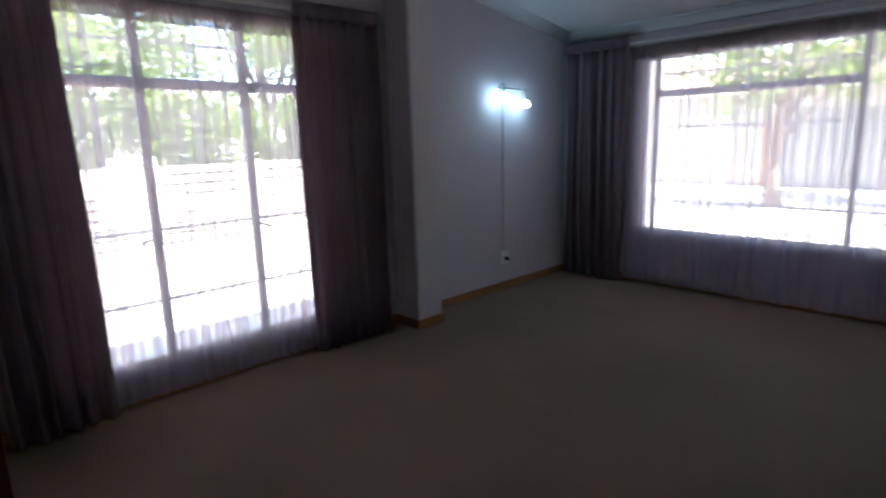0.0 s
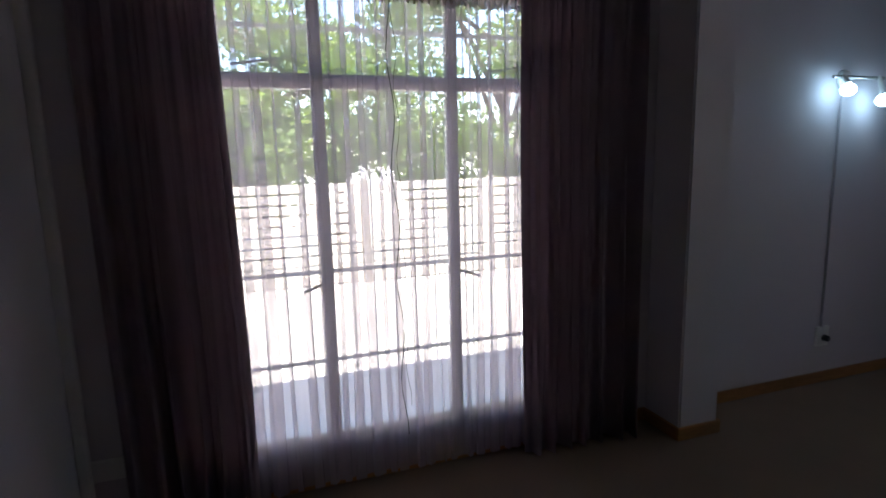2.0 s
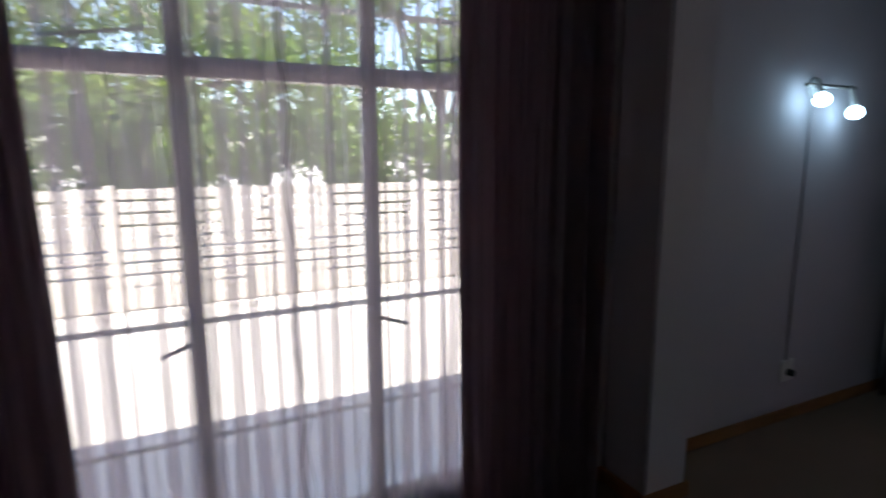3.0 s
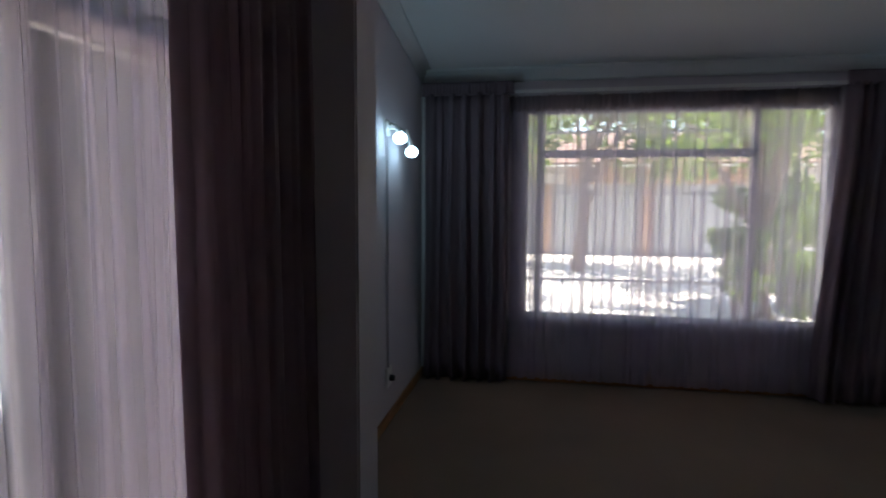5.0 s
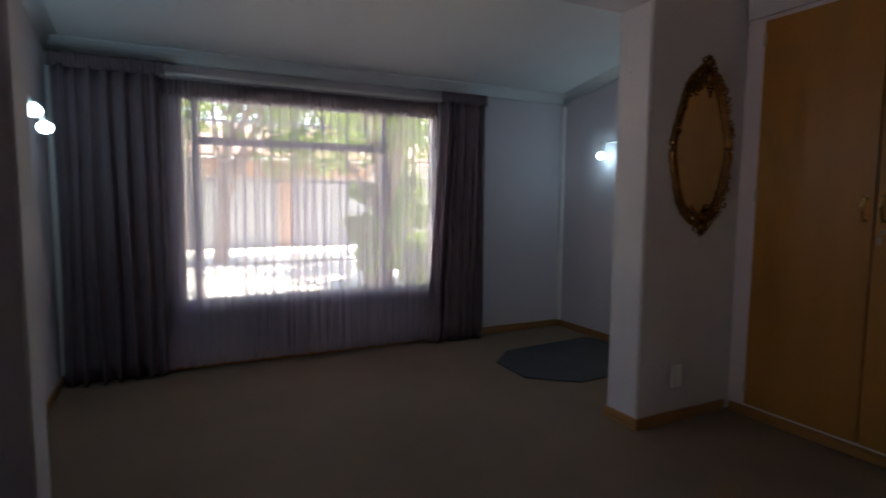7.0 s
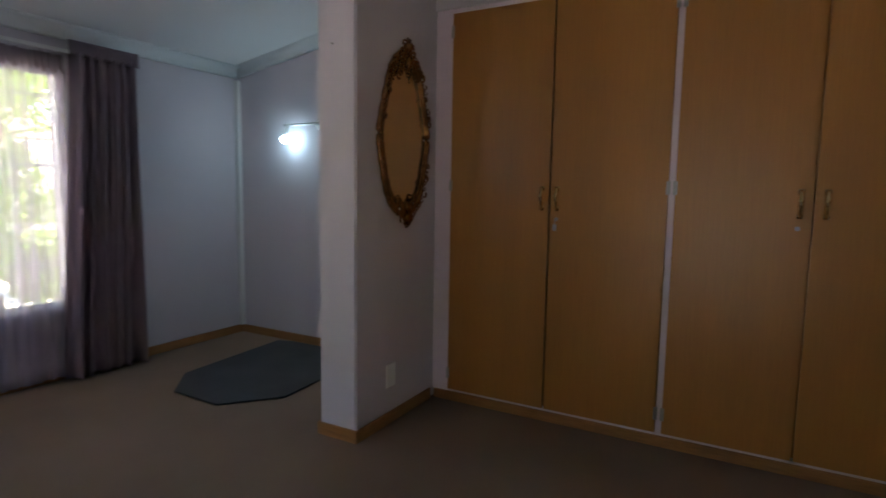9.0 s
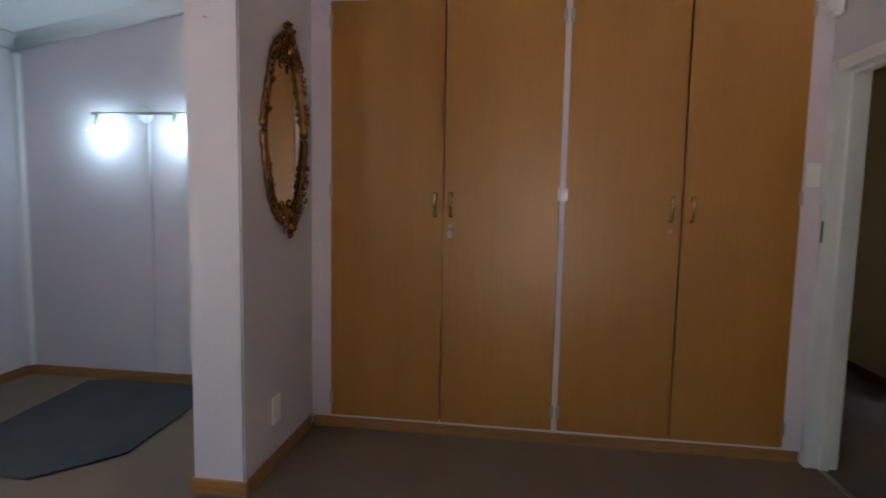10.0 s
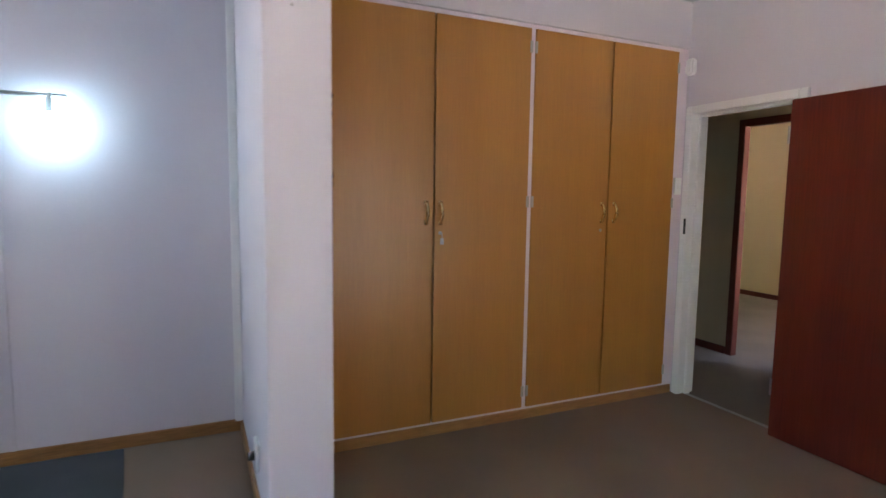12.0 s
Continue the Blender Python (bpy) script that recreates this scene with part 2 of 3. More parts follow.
ZB = ZW + SLOPE * (YW - YC)
structure("cornice_1", cove((0, YW, ZW), (XR, YW, ZW), (0, -1, 0)), CEIL, "white plaster cove cornice", "cornice", True)
structure("cornice_2", cove((0, YC, ZB), (0, YW, ZW), (1, 0, 0)), CEIL, "white plaster cove cornice", "cornice", True)
structure("cornice_3", cove((XR, YC, ZB), (XR, YW, ZW), (-1, 0, 0)), CEIL, "white plaster cove cornice", "cornice", True)
structure("cornice_4", cove((0, YB, ZC1), (XWD, YB, ZC1), (0, 1, 0)), CEIL, "white plaster cove cornice", "cornice", True)
structure("cornice_5", cove((XWD, YB, ZC1), (XWD, YA, ZC1), (-1, 0, 0)), CEIL, "white plaster cove cornice", "cornice", True)


def skirting(n, x0, x1, y0, y1):
    structure("baseboard_%d" % n, box(x0, x1, y0, y1, 0, 0.072, 0.004), SKIRTX, "orange-brown varnished wooden skirting", "skirting")


T = 0.014
skirting(1, 0, T, YB, YA)
skirting(2, 0, T, YC, YW)
skirting(3, T, XR - T, YW - T, YW)
skirting(4, XR - T, XR, YC, YW)
skirting(5, XS, XR - T, YC, YC + T)
skirting(6, XS - T, XS, YA - T, YC + T)
skirting(7, XS, XWD - 0.03, YA - T, YA)
skirting(8, XP, XP + T, YA - T, YC + T)
skirting(9, T, XP, YA - T, YA)
skirting(10, T, XP, YC, YC + T)
skirting(11, T, 3.06, YB, YB + T)


def conduit(n, x, y, z0, z1, w, d, label):
    structure("trim_%d" % n, box(x - w, x + w, y - d, y + d, z0, z1, 0.004), TRIM, label, "trim")


conduit(1, 0.02, YB + 0.02, 0.072, 2.6, 0.02, 0.02, "white corner strip from skirting to ceiling")
conduit(2, XR - 0.022, YW - 0.022, 0.072, 2.33, 0.022, 0.022, "white corner strip from skirting to ceiling")
conduit(3, XR - 0.022, YC + 0.022, 0.072, 2.6, 0.022, 0.022, "white corner strip from skirting to ceiling")
conduit(4, 0.02, YW - 0.02, 0.072, 2.33, 0.02, 0.02, "white corner strip from skirting to ceiling")

# ---- doorway and open door ----
fr = thing("door_1", "white painted steel door frame round the open doorway", "door frame")
fr["kind"] = "structure"
for nm, bm in (("jamb", box(3.915, 3.968, YB - 0.155, YB + 0.012, 0, 2.075, 0.006)),
               ("jamb", box(3.112, 3.165, YB - 0.155, YB + 0.012, 0, 2.075, 0.006)),
               ("lintel", box(3.165, 3.915, YB - 0.155, YB + 0.012, 2.022, 2.075, 0.006)),
               ("door_stop", box(3.895, 3.915, YB - 0.10, YB - 0.055, 0, 2.022, 0.003)),
               ("door_stop", box(3.165, 3.895, YB - 0.10, YB - 0.055, 2.004, 2.022, 0.003))):
    part(nm, bm, TRIM, fr)
part("strike_plate", box(3.9155, 3.935, YB + 0.0115, YB + 0.0145, 1.18, 1.29, 0.001), BLACK, fr, "dark metal strike plate")

leaf = thing("door_leaf", "dark red mahogany flush door standing wide open", "door", "", (3.178, -0.228, 0.008))
leaf.rotation_euler = (0, 0, radians(179))
part("panel", box(0, 0.765, 0.0, 0.042, 0, 2.0, 0.002), REDWOOD, leaf)
for z in (0.25, 1.75):
    part("hinge", rod((-0.004, 0.0, z), (-0.004, 0.0, z + 0.1), 0.007), STEEL, leaf)

# ---- passage and room beyond ----
YH = -1.55
b = bmesh.new()
for x0, x1, z0 in ((4.52, 7.0, 0), (0.8, 3.65, 0), (3.65, 4.52, 2.13)):
    add_box(b, x0, x1, YH - 0.05, YH, z0, 3.4)
structure("wall_passage", b, HALLWALL, "cream painted passage wall with a second doorway")
structure("wall_passage_end", box(6.9, 7.0, -4.8, YB - 0.15, 0, 3.4), HALLWALL, "cream painted passage wall")
structure("wall_passage_back", box(XR + 0.25, 7.0, YB - 0.15, YB, 0, 3.4), HALLWALL, "cream painted passage wall")
structure("wall_far", box(0.8, 6.9, -4.8, -4.65, 0, 3.4), HALLWALL, "cream painted wall of the far room")
# unseen side wall; its opening is added to let sky light into the passage
b = bmesh.new()
for y0, y1, z0, z1 in ((-4.65, -4.1, 0, 3.4), (-2.2, YB - 0.15, 0, 3.4), (-4.1, -2.2, 0, 0.8), (-4.1, -2.2, 2.1, 3.4)):
    add_box(b, 0.7, 0.8, y0, y1, z0, z1)
structure("wall_far_light_opening", b, HALLWALL, "unseen cream wall of the far room with an opening added for daylight")
structure("ceiling_passage", box(0.8, 6.9, -4.65, YB - 0.15, 2.55, 2.65), CEIL, "white passage ceiling", "ceiling")
fr2 = thing("door_2", "dark red wooden door frame of the far room", "door frame")
fr2["kind"] = "structure"
part("jamb", box(4.46, 4.525, YH - 0.055, YH + 0.015, 0, 2.135, 0.004), REDWOOD, fr2)
part("jamb", box(3.645, 3.71, YH - 0.055, YH + 0.015, 0, 2.135, 0.004), REDWOOD, fr2)
part("lintel", box(3.71, 4.46, YH - 0.055, YH + 0.015, 2.07, 2.135, 0.004), REDWOOD, fr2)
structure("baseboard_13", box(4.53, 6.9, YH, YH + T, 0, 0.07, 0.004), REDWOOD, "dark red wooden skirting", "skirting")
structure("baseboard_14", box(0.8, 6.9, -4.65, -4.65 + T, 0, 0.07, 0.004), REDWOOD, "dark red wooden skirting", "skirting")

# ---- built-in wardrobe ----
wd = thing("wardrobe", "built-in wardrobe with four honey oak veneer doors", "wardrobe", "", (XWD, 1.06, 0))
Y0 = 1.06


def wpart(name, x0, x1, y0, y1, z0, z1, mat, bev=0.002, parent=wd, label=""):
    return part(name, box(x0, x1, y0 - Y0, y1 - Y0, z0, z1, bev), mat, parent, label)


wpart("carcass", 0.055, XR - XWD - 0.01, -0.27, YA - 0.006, 0.0, 2.47, OAK, 0)
wpart("plinth", 0.0, 0.055, YB + 0.014, YA - 0.016, 0, 0.060, SKIRTX, 0.004, wd, "orange-brown wooden plinth board")
for y0, y1 in ((YB + 0.002, -0.182), (0.999, 1.029), (2.316, YA - 0.003)):
    wpart("stile", 0.008, 0.055, y0, y1, 0.074, 2.447, LILACTRIM)
wpart("bottom_rail", 0.012, 0.055, YB + 0.002, YA - 0.003, 0.060, 0.074, LILACTRIM)
wpart("top_rail", 0.012, 0.055, YB + 0.002, YA - 0.003, 2.447, 2.473, LILACTRIM, 0.004)
for i, (y0, y1) in enumerate(((1.6685, 2.313), (1.031, 1.6585), (0.4015, 0.997), (-0.179, 0.3915))):
    d = wpart("door", 0.0, 0.02, y0, y1, 0.078, 2.443, OAK, 0.0015)
    yh = (1.711, 1.622, 0.447, 0.343)[i] - Y0
    bm = bmesh.new()
    pts, rad = [], []
    for k in range(13):
        s = k / 12
        pts.append((-0.004 - 0.026 * math.sin(math.pi * s), yh, 1.270 + 0.125 * s))
        rad.append(0.008 + 0.0045 * math.sin(math.pi * s))
    add_tube(bm, pts, rad)
    add_box(bm, -0.004, 0, yh - 0.013, yh + 0.013, 1.262, 1.290, 0.0015)
    add_box(bm, -0.004, 0, yh - 0.013, yh + 0.013, 1.376, 1.402, 0.0015)
    part("handle", bm, BRASS, d, "polished brass bow handle", True)
    if i in (1, 2):
        yl = yh if i == 1 else 0.452 - Y0
        lk = part("lock", rod((-0.003, yl, 1.215), (0.001, yl, 1.215), 0.011, seg=16), STEEL, d, "small round cylinder lock")
        if i == 1:
            kb = rod((-0.022, yl, 1.215), (-0.003, yl, 1.215), 0.004)
            add_box(kb, -0.030, -0.026, yl - 0.011, yl + 0.011, 1.150, 1.186, 0.001)
            add_rod(kb, (-0.024, yl, 1.215), (-0.028, yl, 1.186), 0.0022)
            part("key", kb, STEEL, d, "key hanging in the lock")
    yg = (2.313, 1.031, 0.997, -0.179)[i] - Y0
    for z in (0.15, 1.365, 2.30):
        part("hinge", box(-0.003, 0.004, yg - 0.010, yg + 0.010, z, z + 0.07, 0.001), STEEL, d, "plain steel butt hinge")

# ---- windows ----


def window_unit(name, label, u0, u1, z0, z1, posts, transoms, place, depth=0.05):
    """A painted steel window in local u (along), v (outward), z; place sets it in its wall."""
    w = thing(name, label, "window")
    w["kind"] = "structure"
    f = 0.045

    def bar(nm, a, c, d, e, mat=TRIM, v0=0.0, v1=depth, bev=0.004):
        return part(nm, box(a, c, v0, v1, d, e, bev), mat, w)
    bar("window_frame", u0, u0 + f, z0, z1), bar("window_frame", u1 - f, u1, z0, z1)
    bar("window_frame", u0 + f, u1 - f, z1 - f, z1), bar("window_frame", u0 + f, u1 - f, z0, z0 + f)
    for p in posts:
        bar("mullion", p - 0.026, p + 0.026, z0 + f, z1 - f)
    for a, c, z in transoms:
        bar("transom", a, c, z - 0.03, z + 0.03)
    edges = [u0 + f] + [q for p in posts for q in (p - 0.026, p + 0.026)] + [u1 - f]
    for a, c in zip(edges[::2], edges[1::2]):
        g = part("pane", box(a, c, 0.022, 0.027, z0 + f, z1 - f), GLASS, w)
        g.visible_shadow = False
    w.matrix_world = place
    return w


PL1 = Matrix(((0, -1, 0, -0.02), (1, 0, 0, 0), (0, 0, 1, 0), (0, 0, 0, 1)))
w1 = window_unit("window_1", "tall white steel casement window with three lights", W1[0], W1[1], W1[2], W1[3], (0.732, 1.332),
                 ((W1[0] + 0.045, 0.706, 1.80), (0.758, 1.306, 1.80), (1.358, W1[1] - 0.045, 1.80)), PL1)
PL2 = Matrix(((1, 0, 0, 0), (0, 1, 0, YW + 0.05), (0, 0, 1, 0), (0, 0, 0, 1)))
w2 = window_unit("window_2", "wide white steel window with a top light and side light", W2[0], W2[1], W2[2], W2[3], (0.93, 2.50),
                 ((0.956, 2.474, 1.80),), PL2)
for y, s in ((0.732, -1), (1.332, 1)):
    part("casement_handle", add_rod(rod((y, -0.002, 0.95), (y, -0.03, 0.95), 0.008), (y, -0.028, 0.955), (y + s * 0.11, -0.03, 0.915), 0.007), STEEL, w1, "dark metal casement handle")
for y in (0.40, 1.50):
    part("window_stay", rod((y, -0.015, 1.855), (y + 0.26, -0.02, 1.895), 0.005), STEEL, w1, "metal window stay")
part("window_sill", box(W1[0], W1[1], -0.02, 0.0, W1[2] - 0.002, W1[2] + 0.02, 0.004), TRIM, w1)
part("window_sill", box(W1[0], W1[1], 0.05, 0.27, W1[2] - 0.03, W1[2] + 0.012, 0.004), TRIM, w1)
part("window_sill", box(W2[0], W2[1], -0.052, 0.0, W2[2] - 0.004, W2[2] + 0.03, 0.006), TRIM, w2)


def burglar_bars(label, u0, u1, z0, z1, step, rails, place):
    g = thing("burglar_bars", label, "burglar bars")
    n = round((u1 - u0) / step)
    for k in range(n + 1):
        u = u0 + (u1 - u0) * k / n
        part("upright_bar", rod((u, 0, z0), (u, 0, z1), 0.0042, seg=6), TRIM, g)
    for z in rails:
        part("cross_bar", box(u0 - 0.03, u1 + 0.03, -0.013, -0.0065, z - 0.01, z + 0.01), TRIM, g)
    g.matrix_world = place


burglar_bars("white steel burglar bars outside the tall window", W1[0] + 0.05, W1[1] - 0.05, W1[2] + 0.02, W1[3] - 0.02, 0.105, (0.525, 0.96, 2.05),
             Matrix(((0, -1, 0, -0.21), (1, 0, 0, 0), (0, 0, 1, 0), (0, 0, 0, 1))))
burglar_bars("white steel burglar bars outside the wide window", W2[0] + 0.06, W2[1] - 0.06, W2[2] + 0.03, W2[3] - 0.02, 0.11, (0.80, 1.50, 1.98),
             Matrix(((1, 0, 0, 0), (0, 1, 0, YW + 0.2), (0, 0, 1, 0), (0, 0, 0, 1))))


# ---- curtains ----
def fold_sheet(u0, u1, z0, z1, folds, depth, over, seed, rows=14, lean=0.0, gather=0.0, ragged=0.0, share=14):
    """A hanging cloth in local u, v, z with S-shaped folds: lean shifts its foot along u, gather draws the top in."""
    rnd = random.Random(seed)
    n = folds * share
    ph = [rnd.uniform(0.45, 1.45) for _ in range(folds + 2)]
    off = [rnd.uniform(-0.42, 0.42) for _ in range(folds + 2)]
    bm = bmesh.new()
    grid = []
    for j in range(rows + 1):
        s = j / rows
        z = z1 + (z0 - z1) * s
        row = []
        for i in range(n + 1):
            q = i / share
            k = min(int(q), folds)
            a = 2 * math.pi * q
            amp = ph[k] * (1 - (q - k)) + ph[k + 1] * (q - k)
            sway = 0.18 * math.sin(3.1 * s + 7 * off[k]) * s
            w = (u1 - u0) / folds
            u = u0 + (u1 - u0) * i / n + over * w * amp * math.sin(a) * (0.5 + 0.5 * s) + w * (off[k] * (1 - (q - k)) + off[k + 1] * (q - k)) * 0.6 + sway * w
            if gather:
                c = u1 if gather > 0 else u0
                u = c + (u - c) * (1 - abs(gather) * math.sin(math.pi * min(1, (1 - s) * 1.02) / 2) ** 2)
            u += lean * s
            u += 0.16 * w * math.sin(2.7 * a + 5 * off[k]) * over
            v = depth * amp * math.cos(a) * (0.55 + 0.45 * s) + 0.18 * depth * math.cos(3.3 * a + 2 * s)
            row.append(bm.verts.new((u, v, z + (ragged * rnd.uniform(-1, 1) if j in (0, rows) else 0))))
        grid.append(row)
    for a, c in zip(grid, grid[1:]):
        for i in range(n):
            bm.faces.new((a[i], a[i + 1], c[i + 1], c[i]))
    return bm


def curtain(label, u0, u1, ztop, folds, seed, place, group, lean=0.0, gather=0.0):
    c = thing("curtain", label, "curtain", group)
    body = part("drape", fold_sheet(u0, u1, 0.015, ztop - 0.085, folds, 0.050, 0.20, seed, 16, lean, gather), DRAPE, c, "", True)
    sol = body.modifiers.new("thickness", "SOLIDIFY")
    sol.thickness = 0.004
    g0, g1 = (u0, u1)
    if gather > 0:
        g0 = u1 + (u0 - u1) * (1 - gather)
    elif gather < 0:
        g1 = u0 + (u1 - u0) * (1 + gather)
    head = part("gathered_heading", fold_sheet(g0 - 0.01, g1 + 0.01, ztop - 0.10, ztop, folds * 4, 0.011, 0.12, seed + 1, 4), DRAPE, c, "tightly gathered heading tape", True)
    sol = head.modifiers.new("thickness", "SOLIDIFY")
    sol.thickness = 0.006
    c.matrix_world = place
    return c


def sheer(label, u0, u1, z0, ztop, folds, seed, place, group):
    c = thing("sheer_curtain", label, "sheer curtain", group)
    part("voile", fold_sheet(u0, u1, z0, ztop - 0.10, folds, 0.017, 0.52, seed, 12, share=18), SHEER, c, "", True)
    part("heading", fold_sheet(u0, u1, ztop - 0.12, ztop, folds * 2, 0.014, 0.1, seed + 3, 4, ragged=0.008), HEM, c, "gathered heading frill", True)
    c.matrix_world = place
    return c


def in_west(v):
    return Matrix(((0, -1, 0, v), (1, 0, 0, 0), (0, 0, 1, 0), (0, 0, 0, 1)))


def in_north(v):
    return Matrix(((1, 0, 0, 0), (0, 1, 0, v), (0, 0, 1, 0), (0, 0, 0, 1)))


CW = "curtains of the tall window"
CN = "curtains of the wide window"
curtain("heavy mauve-grey lined curtain drawn aside, full length", -0.10, 0.38, 2.325, 6, 3, in_west(0.125), CW, 0.0, -0.06)
curtain("heavy mauve-grey lined curtain hanging beside the pier", 1.635, 2.27, 2.325, 7, 4, in_west(0.125), CW)
curtain("heavy mauve-grey lined curtain in the room corner", 0.03, 0.72, 2.335, 7, 5, in_north(YW - 0.125), CN)
curtain("heavy mauve-grey lined curtain, leading edge leaning inwards", 2.88, 3.46, 2.335, 6, 6, in_north(YW - 0.125), CN, 0.0, 0.22)
sheer("lilac voile curtain, part of a pair, in front of glass", 0.30, 1.02, 0.03, 2.235, 10, 11, in_west(0.042), CW)
sheer("lilac voile curtain, part of a pair, in front of glass", 1.00, 1.72, 0.03, 2.235, 11, 12, in_west(0.047), CW)
sheer("lilac voile curtain over the wide window", 0.70, 1.68, 0.03, 2.235, 13, 13, in_north(YW - 0.042), CN)
sheer("lilac voile curtain over the wide window", 1.65, 3.00, 0.03, 2.235, 18, 14, in_north(YW - 0.047), CN)


def rail(label, u0, u1, z, place):
    r = thing("curtain_rail", label, "curtain rail")
    part("track", box(u0, u1, -0.012, 0.012, z - 0.012, z + 0.012, 0.003), TRIM, r)
    for k in range(5):
        u = u0 + 0.05 + (u1 - u0 - 0.1) * k / 4
        part("bracket", box(u - 0.01, u + 0.01, 0.0, 0.10, z + 0.004, z + 0.016, 0.002), TRIM, r)
    r.matrix_world = place


rail("white curtain track over the tall window", -0.10, 2.30, 2.275, in_west(0.10))
rail("white curtain track over the wide window", 0.02, 3.46, 2.258, in_north(YW - 0.10))
cd = thing("pull_cord", "dark curtain pull cord hanging before the voile", "cord")
pts = [(0.10, 1.01 + 0.012 * math.sin(k * 0.9) + 0.02 * k / 30, 2.25 - 2.02 * k / 30) for k in range(31)]
part("cord", add_tube(bmesh.new(), pts, [0.0022] * 31, 6), BLACK, cd)
pts = [(0.105, 1.03 + 0.010 * math.sin(k * 1.3 + 1) + 0.02 * k / 30, 2.25 - 1.88 * k / 30) for k in range(31)]
part("cord", add_tube(bmesh.new(), pts, [0.0014] * 31, 6), BLACK, cd)


# ---- wall lamps ----
def wall_lamp(label, place, heads):
    """A round rose, a bar along the wall and two globe spots; local u along the wall, v out from it."""
    w = thing("wall_lamp", label, "wall lamp", "pair of wall lamps")
    part("rose", rod((0, 0.0, 0.03), (0, 0.022, 0.03), 0.055, 0.048, 20), WHITEPL, w, "", True)
    part("stem", rod((0, 0.02, 0.03), (0, 0.075, 0.03), 0.011), WHITEPL, w)
    part("bar", rod((min(u for u, dz in heads) - 0.07, 0.075, 0.03), (max(u for u, dz in heads) + 0.05, 0.075, 0.03), 0.010), STEEL, w)
    for u, dz in heads:
        h = part("spot_holder", rod((u, 0.08, 0.042), (u, 0.112, dz - 0.012), 0.009, 0.017, 14), WHITEPL, w)
        bm = bmesh.new()
        bmesh.ops.create_uvsphere(bm, u_segments=18, v_segments=12, radius=0.040, matrix=Matrix.Translation((u, 0.115, dz - 0.045)) @ Matrix.Diagonal((1, 1, 0.88, 1)))
        part("bulb", bm, BULB, h, "lit cool white globe bulb", True)
        for sg in (-1, 1):
            clip = add_rod(rod((u + sg * 0.036, 0.115, dz - 0.036), (u + sg * 0.066, 0.115, dz - 0.034), 0.0035, seg=6), (u + sg * 0.066, 0.115, dz - 0.034), (u + sg * 0.068, 0.115, dz - 0.044), 0.003, seg=6)
            part("shade_clip", clip, WHITEPL, h, "bent wire shade clip")
    w.matrix_world = place


wall_lamp("two-globe wall lamp on a bar, lit cool white", Matrix(((0, 1, 0, 0), (1, 0, 0, 3.77), (0, 0, 1, 1.845), (0, 0, 0, 1))), ((-0.11, 0.0), (0.185, -0.055)))
wall_lamp("two-globe wall lamp on a bar, lit cool white", Matrix(((0, -1, 0, XR), (1, 0, 0, 3.83), (0, 0, 1, 1.87), (0, 0, 0, 1))), ((-0.27, -0.05), (0.30, -0.05)))
structure("trim_5", box(0, 0.014, 3.758, 3.782, 0.35, 1.83, 0.003), WALL, "lilac painted cable trunking down from the lamp", "cable trunking")
structure("trim_6", box(XR - 0.014, XR, 3.80, 3.825, 0.072, 1.84, 0.003), WALL, "lilac painted cable trunking down from the lamp", "cable trunking")


def socket(label, place, double=False, plug=True):
    s = thing("wall_socket", label, "socket")
    w, h = (0.075, 0.045) if double else (0.055, 0.065)
    part("plate", box(-w, w, 0, 0.014, -h, h, 0.004), WHITEPL, s)
    if plug:
        part("plug", rod((0.01, 0.012, -0.01), (0.01, 0.045, -0.01), 0.022, 0.018, 14), BLACK, s, "black round plug", True)
    else:
        for u in (-0.03, 0.03) if double else (0,):
            for du, dz in ((-0.009, -0.008), (0.009, -0.008), (0, 0.011)):
                part("pin_hole", rod((u + du, 0.011, dz), (u + du, 0.0135, dz), 0.004, seg=8), BLACK, s)
    s.matrix_world = place


socket("white wall socket with a black plug", Matrix(((0, 1, 0, 0), (1, 0, 0, 3.775), (0, 0, 1, 0.31), (0, 0, 0, 1))))
socket("white double wall socket low beside the curtain", Matrix(((0, 1, 0, 0), (1, 0, 0, -0.17), (0, 0, 1, 0.27), (0, 0, 0, 1))), True, False)
socket("white wall socket with a black plug behind the wall end", Matrix(((1, 0, 0, 3.60), (0, 1, 0, YC), (0, 0, 1, 0.245), (0, 0, 0, 1))))
cb = thing("cable", "black cable from the low socket to the floor", "cable")
part("flex", add_tube(bmesh.new(), [(0.02 + 0.02 * k / 8, -0.10 + 0.11 * k / 8, 0.25 - 0.24 * (k / 8) ** 1.4) for k in range(9)], [0.003] * 9, 6), BLACK, cb)
pl = thing("blank_plate", "blank white wall plate low on the wall end", "wall plate")
part("plate", box(3.44, 3.53, YA - 0.01, YA, 0.22, 0.36, 0.003), WHITEPL, pl)
sw = thing("light_switch", "white light switch beside the doorway", "light switch")
part("plate", box(XWD - 0.004, XWD + 0.008, -0.262, -0.196, 1.46, 1.58, 0.003), WHITEPL, sw)
part("rocker", box(XWD - 0.009, XWD - 0.004, -0.240, -0.220, 1.50, 1.54, 0.002), WHITEPL, sw)
pr = thing("motion_sensor_box", "white alarm motion sensor in the corner over the door", "alarm sensor")
part("housing", box(XWD - 0.075, XWD - 0.012, YB + 0.003, YB + 0.06, 2.285, 2.395, 0.012), WHITEPL, pr)
part("lens", box(XWD - 0.068, XWD - 0.02, YB + 0.059, YB + 0.064, 2.30, 2.345, 0.002), WHITEPL, pr)
nl = thing("wall_hook", "small dark nail in the wall end", "nail")
